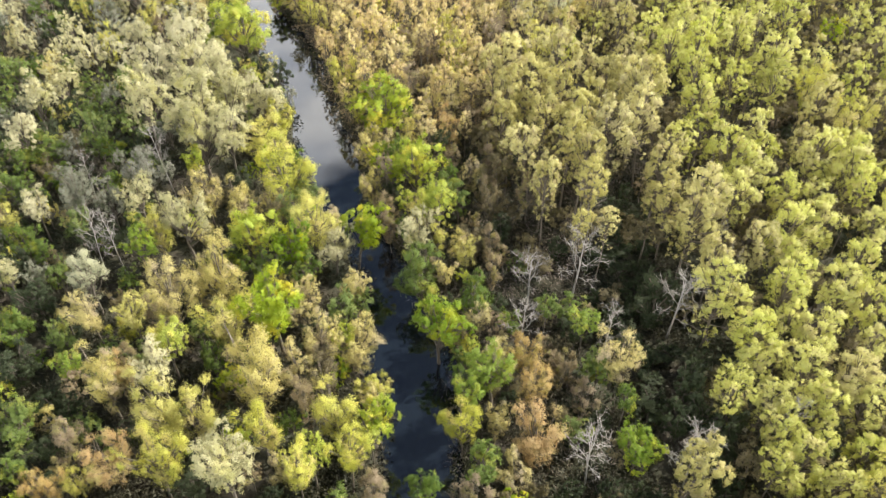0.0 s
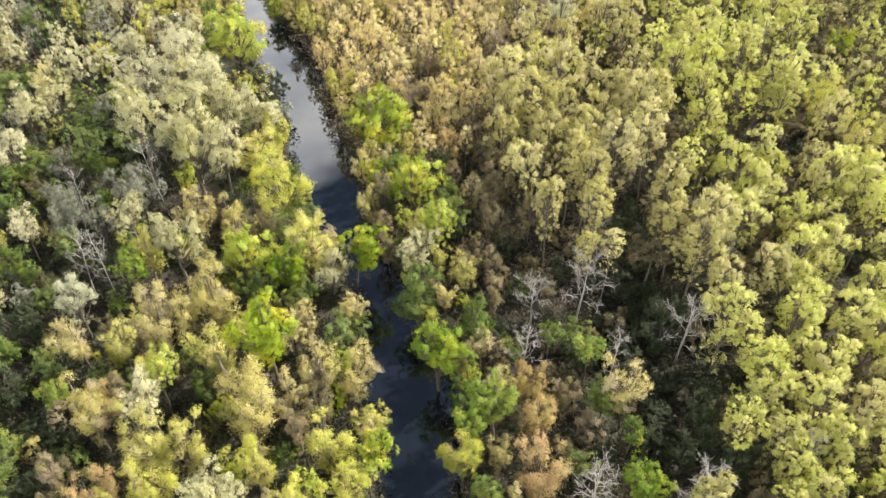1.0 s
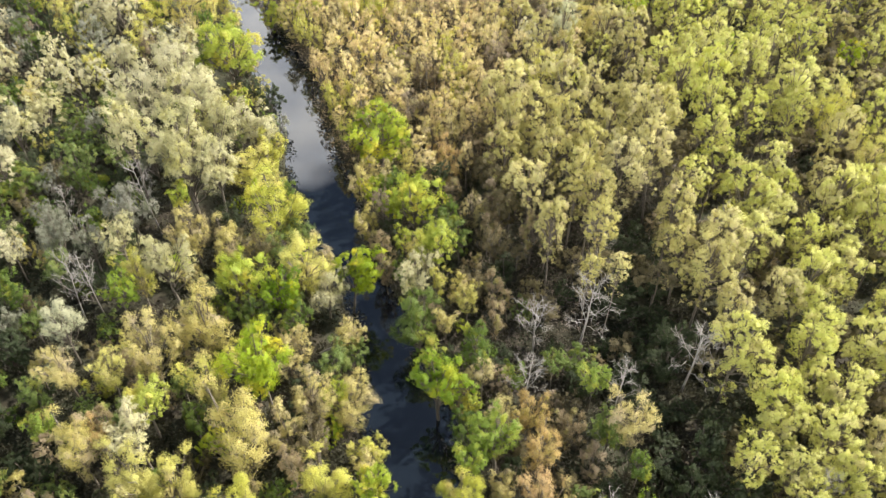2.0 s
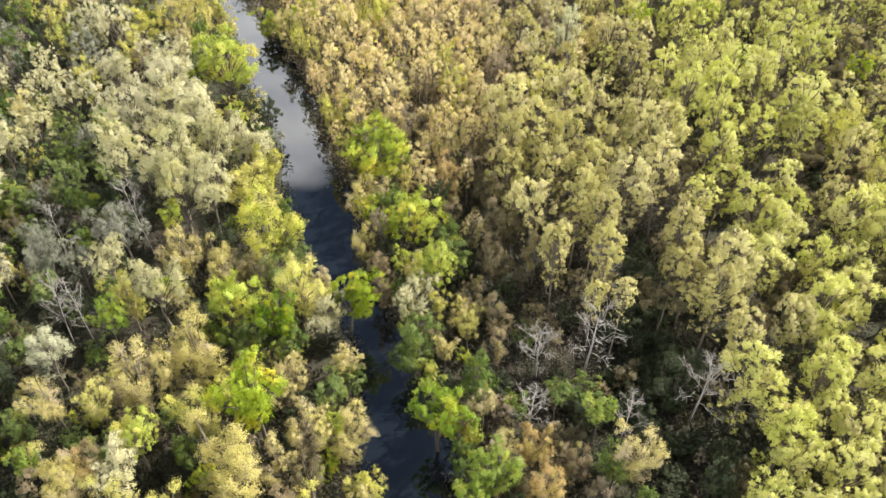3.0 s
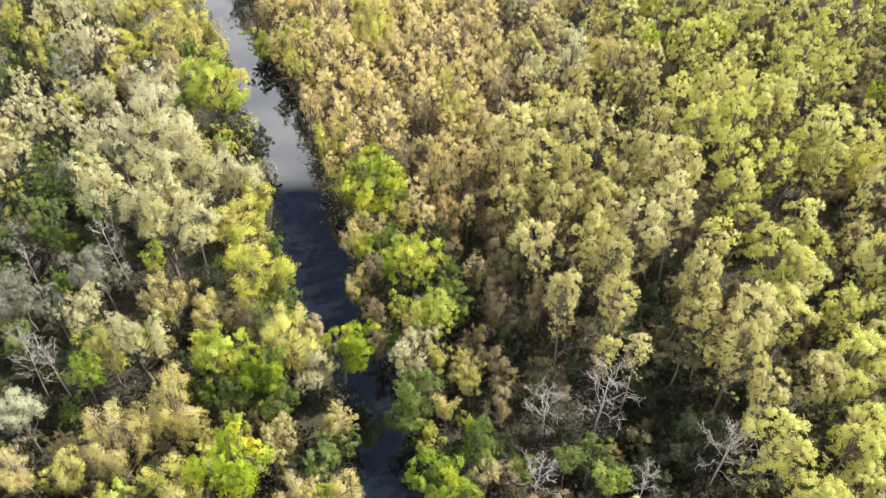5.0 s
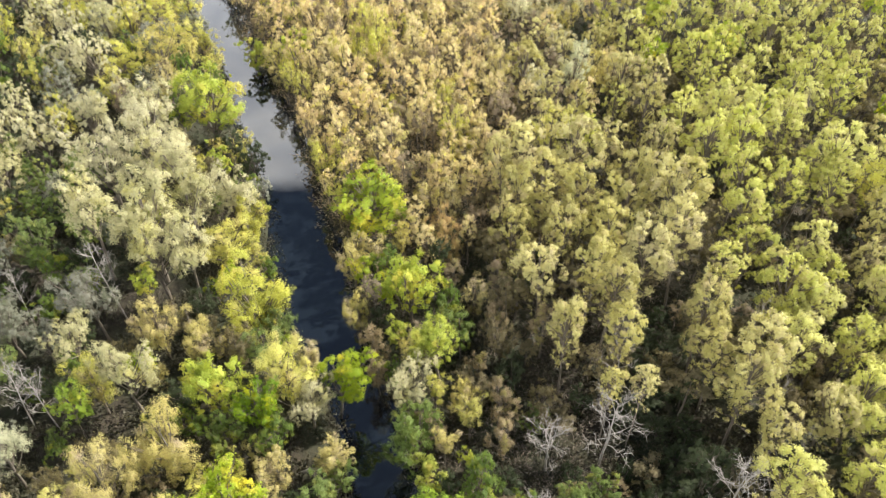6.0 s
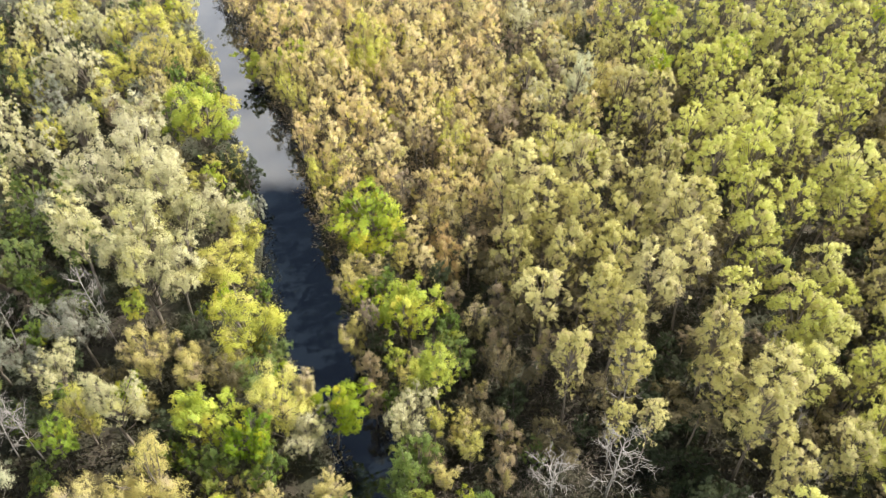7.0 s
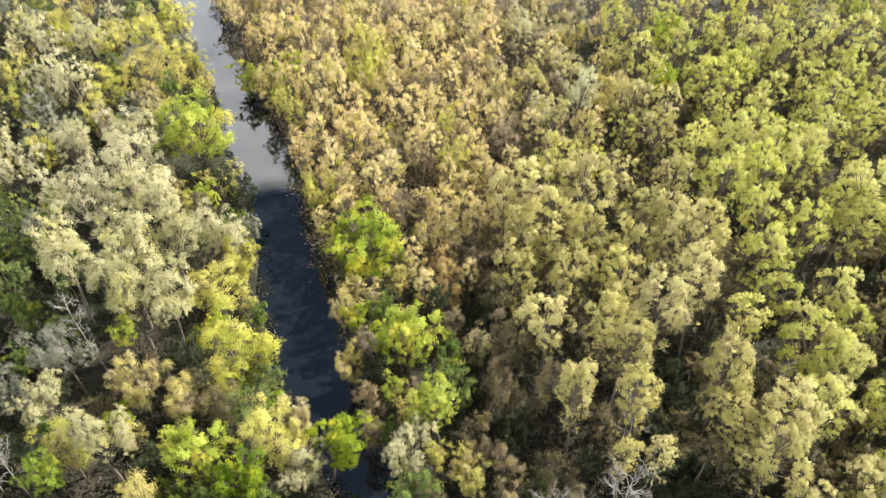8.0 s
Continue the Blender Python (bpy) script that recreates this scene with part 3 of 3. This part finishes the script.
LEMON_POPLARS_A = [
    (25.5, 37.6, 12.4, 2.6), (27.2, 32.7, 12.0, 2.4), (31.8, 38.5, 12.8, 2.4), (36.8, 38.2, 11.3, 2.4), (39.2, 37.0, 11.1, 2.1),
    (33.3, 33.5, 10.4, 2.1), (27.5, 30.9, 10.1, 1.9), (24.1, 27.6, 10.4, 2.0), (30.9, 28.9, 11.2, 2.2), (27.4, 24.1, 9.7, 1.8),
    (31.0, 25.6, 10.2, 2.1), (36.0, 27.2, 8.6, 2.0), (28.7, 21.9, 9.3, 2.4), (34.4, 22.7, 7.6, 2.0), (30.5, 19.3, 8.9, 1.7),
    (26.2, 20.7, 8.8, 1.5), (27.0, 26.9, 10.0, 1.8), (37.6, 32.4, 9.9, 1.7), (31.5, 35.4, 10.0, 1.8), (34.3, 45.5, 12.6, 2.9),
]
plant_all("lemon", LEMON_POPLARS_A)
LEMON_POPLARS_B = [
    (38.5, 47.3, 12.0, 2.7), (29.9, 50.3, 13.7, 2.4), (30.6, 56.3, 14.3, 2.8), (33.9, 55.4, 12.3, 2.3), (40.8, 58.1, 13.0, 2.7),
    (44.2, 57.3, 12.7, 2.2), (35.6, 51.4, 12.1, 2.0), (44.5, 54.5, 12.3, 2.4), (43.6, 47.2, 11.1, 2.0), (40.8, 43.0, 11.1, 2.0),
    (27.2, 103.7, 10.6, 2.9), (41.0, 98.0, 12.4, 2.5),
]
plant_all("lemon", LEMON_POPLARS_B)
LEMON_POPLARS_C = [
    (46.6, 101.1, 11.4, 2.6), (48.6, 96.9, 15.4, 2.6), (31.4, 82.6, 16.1, 2.4), (28.3, 75.5, 16.4, 2.5), (34.6, 70.1, 14.8, 2.1),
    (40.9, 73.7, 16.4, 2.5), (29.9, 69.7, 16.0, 2.3), (29.8, 67.7, 14.3, 2.3), (31.5, 108.3, 12.6, 3.0), (36.0, 111.4, 12.6, 2.9),
    (45.9, 106.6, 12.5, 2.7), (26.4, 108.4, 11.5, 2.7), (42.3, 89.7, 14.3, 2.4), (46.2, 93.3, 14.2, 2.2), (31.6, 92.3, 13.1, 2.0),
    (40.4, 70.8, 14.1, 2.0),
]
plant_all("lemon", LEMON_POPLARS_C)
LEMON_POPLARS_D = [
    (33.0, 98.1, 13.9, 2.5), (35.6, 98.0, 14.4, 2.6), (34.3, 80.4, 16.5, 2.7), (27.2, 83.2, 14.5, 2.7), (31.9, 76.4, 16.4, 2.6),
    (39.3, 81.5, 15.0, 2.7), (38.9, 74.1, 14.4, 2.2), (47.7, 88.6, 14.4, 2.5), (43.1, 85.1, 14.2, 2.2), (40.6, 107.1, 13.5, 2.8),
    (51.1, 109.3, 13.5, 2.7), (55.3, 107.6, 14.6, 2.9), (47.0, 114.5, 12.5, 2.7), (40.4, 116.4, 12.6, 2.9), (32.3, 118.3, 11.5, 2.7),
]
plant_all("lemon", LEMON_POPLARS_D)

# a lime-green tree at the water's edge
edge_tree = plant("lime", -9.4, 49.6, 8.8, 2.35, "close", (0.0, 7.0))
tagged(edge_tree, "rounded lime-green tree at the edge of the water", "tree")

# a straw-coloured tree that leans far out over the water
leaner = plant("tan", -12.2, 43.5, 7.4, 1.4, "close", (7.9, 41.0))
tagged(leaner, "straw-coloured tree with a pale trunk leaning over the water", "tree")
for piece in leaner.children:
    if piece.name.startswith("trunk"):
        piece.data = piece.data.copy()
        piece.data.materials[0] = PALE_BARK
        piece.matrix_basis = piece.matrix_basis @ Matrix.Diagonal((1.7, 1.7, 1, 1))

STANDS.append((-10.4, 40.6, 1.6))  # an open gap before its trunk


# the rest of the forest, by stand
def mixture(x, y):
    """Which kinds grow at a place, how tall they are and how far apart."""
    d = float(from_river(np.float64(x), np.float64(y)))
    if d < 0:
        if d > -11:
            return ("yellow", "tan", "lime", "green", "drab"), 7.3, 1.9
        if y > 88:
            return ("silver", "grey", "green", "dark", "yellow", "grey", "tan"), 7.6, 2.2
        # a gap where low near-black trees put deep shade into the leaf colour
        if -41 < x < -32 and 26 < y < 44:
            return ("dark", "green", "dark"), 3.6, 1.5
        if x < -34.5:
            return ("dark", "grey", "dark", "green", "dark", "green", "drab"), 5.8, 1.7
        return ("green", "dark", "tan", "green", "yellow", "drab", "dark", "lime"), 5.2, 1.55
    if y > 76 and (x < 8 or d < 13):
        return ("gold", "gold", "gold", "gold", "gold", "yellow", "pink"), 9.4, 1.85
    if x > (24 if y < 48 else 21) or (y > 57 and x > 3.6):
        if y > 92 and x < 23.5:
            return ("tan", "pink", "olive", "gold", "silver"), 9.0, 2.2
        if x > 22 and y < 74:
            return ("lemon", "lemon", "lemon", "lemon", "olive", "yellow"), (9.5 if y < 45 else 12.5), 2.3
        if x > 25:
            return ("lemon", "lemon", "olive", "lemon", "lemon", "olive", "lime"), 12.5, 2.2
        return ("olive", "olive", "olive", "lemon", "olive", "lemon", "yellow"), (9.5 if y < 45 else 12.5), 2.3
    # strip beside the poplars: its shade is put in by near-black leaves
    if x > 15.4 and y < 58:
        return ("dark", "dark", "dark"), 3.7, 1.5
    if d < 8:
        return ("green", "lime", "tan", "pink", "dark"), 6.2, 1.7
    if y > 54 and x < 11:
        return (("pink", "gold", "tan", "gold", "rust") if y > 66 else ("pink", "drab", "green", "drab", "dark", "tan")), 7.6, 1.6
    return ("drab", "dark", "green", "drab", "dark", "pink"), 4.7, 1.5


def stand_clear(x, y, r, gap):
    return all((x - a) ** 2 + (y - b) ** 2 > (gap * (r + c)) ** 2 for a, b, c in STANDS)


def shore(x, y):
    """Metres from the water's edge; minus over the water."""
    return abs(float(from_river(np.float64(x), np.float64(y)))) - float(river_half(np.float64(y)))


# trees that lean over the water on both banks
for side in (-1, 1):
    y = 16.0
    while y < 142:
        y += float(rng.uniform(1.6, 2.8))
        r = float(rng.uniform(1.1, 1.8))
        x = float(river_x(y)) + side * (float(river_half(np.float64(y))) + float(rng.uniform(0.2, 1.6))) * (1.12 if y > 45 else 1.0)
        if not stand_clear(x, y, r, 0.6):
            continue
        if side < 0:
            kinds = ("yellow", "tan", "lime", "green", "yellow", "grey")
        else:
            kinds = ("gold", "gold", "pink", "yellow") if y > 76 else ("green", "lime", "dark", "tan", "pink")
        plant(kinds[int(rng.integers(len(kinds)))], x, y, float(rng.uniform(5.5, 8.5) if side > 0 and y > 55 else rng.uniform(3.8, 6.2)), r, "near" if y < 70 else "far")

# the canopy between them
for _ in range(9000):
    y = float(rng.uniform(14, 132))
    half = min(33 + 0.4215 * y, 80)
    x = float(rng.uniform(-half, half + 5))
    kinds, tall, wide = mixture(x, y)
    r = wide * float(rng.uniform(0.75, 1.2))
    if shore(x, y) < 0.3 + r * 0.3 or not stand_clear(x, y, r, 0.56 if kinds[0] == "gold" else 0.9 if kinds[0] in ("olive", "lemon") else 0.74 if x < -20 else 0.7):
        continue
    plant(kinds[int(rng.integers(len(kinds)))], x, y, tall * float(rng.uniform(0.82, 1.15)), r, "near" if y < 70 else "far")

# a middle storey below the tall poplars
count = 0
for _ in range(5000):
    y = float(rng.uniform(16, 115))
    half = min(32 + 0.4215 * y, 78)
    x = float(rng.uniform(4, half))
    if count > 285 or (mixture(x, y)[0][0] not in ("olive", "lemon") and not (8 < x and 42 < y < 76)) or not stand_clear(x, y, 1.0, 0.62):
        continue
    plant("drab", x, y, float(rng.uniform(0.42, 0.7)) * max(9.0, mixture(x, y)[1]), float(rng.uniform(1.4, 2.1)), "sapling")
    count += 1

# saplings in what gaps are left
count = 0
for _ in range(6000):
    y = float(rng.uniform(14, 130))
    half = min(32 + 0.4215 * y, 78)
    x = float(rng.uniform(-half, half))
    r = float(rng.uniform(1.0, 1.6))
    if count > 290 or shore(x, y) < 0.6 or not stand_clear(x, y, r, 0.5):
        continue
    west = x < float(river_x(y))
    # in the strip beside the poplars, only near-black ones, painting its shade
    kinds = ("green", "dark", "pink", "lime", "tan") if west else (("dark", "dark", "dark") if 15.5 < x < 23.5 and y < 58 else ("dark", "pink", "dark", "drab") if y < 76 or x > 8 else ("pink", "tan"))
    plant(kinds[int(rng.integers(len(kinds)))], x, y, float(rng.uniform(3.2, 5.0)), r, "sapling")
    count += 1


# the wood goes on under and behind the flight line
count = 0
for _ in range(1500):
    y, x = float(rng.uniform(-24, 13)), float(rng.uniform(-44, 44))
    r = float(rng.uniform(2.0, 2.9))
    if count > 190 or shore(x, y) < 0.8 or not stand_clear(x, y, r, 0.78):
        continue
    kinds = ("yellow", "tan", "lime", "green", "silver") if x < 0 else ("drab", "green", "pink", "tan") if x < 22 else ("lemon", "olive", "lemon")
    plant(kinds[int(rng.integers(len(kinds)))], x, y, float(rng.uniform(7.0, 10.5)), r, "near")
    count += 1


# ---------------------------------------------------------------- undergrowth
def undergrowth(name, count, leaf, low, high, length, width, where, label):
    """Brush under the trees: many loose clumps of leaves, too dense to count."""
    points, alongs = [], []
    for _ in range(count):
        y = float(rng.uniform(12, 142))
        half = min(33 + 0.4215 * y, 82)
        x = float(rng.uniform(-half, half))
        if shore(x, y) < 0.1 or not where(x, y):
            continue
        r = float(rng.uniform(low, high))
        p = unit(rng.normal(size=(70, 3))) * r * rng.uniform(0.5, 1.1, (70, 1)) * [1, 1, 0.8]
        p[:, 2] = np.abs(p[:, 2]) + 0.1
        alongs.append(unit(p * [1, 1, 0.8] + rng.normal(size=p.shape) * 0.4 * r))
        points.append(p + [x, y, float(ground_z(np.float64(x), np.float64(y)))])
    p, a = np.concatenate(points), np.concatenate(alongs)
    n = unit(rng.normal(size=p.shape) + [0, 0, 0.6])
    ob = mesh_object(name, *blades(p, a, n, length, width), LEAVES[leaf])
    tagged(ob, label, "undergrowth", kind="stuff")


# its near-black colour paints in the gloom between the trunks
undergrowth("undergrowth", 6000, "brush", 0.8, 1.8, 0.32, 0.22, lambda x, y: True, "dense olive-brown brush on the forest floor, darkened in colour as shade")
undergrowth("brushwood", 3200, "twig", 0.9, 2.4, 0.55, 0.045, lambda x, y: x > river_x(y) and (x < 15.5 or y > 58), "dry grey-brown twiggy thicket between the trees")
undergrowth("thicket", 5200, "thicket", 1.6, 3.6, 0.5, 0.12, lambda x, y: x > river_x(y) and y > 72 and x < 11, "tall russet-brown thicket between slender trees")
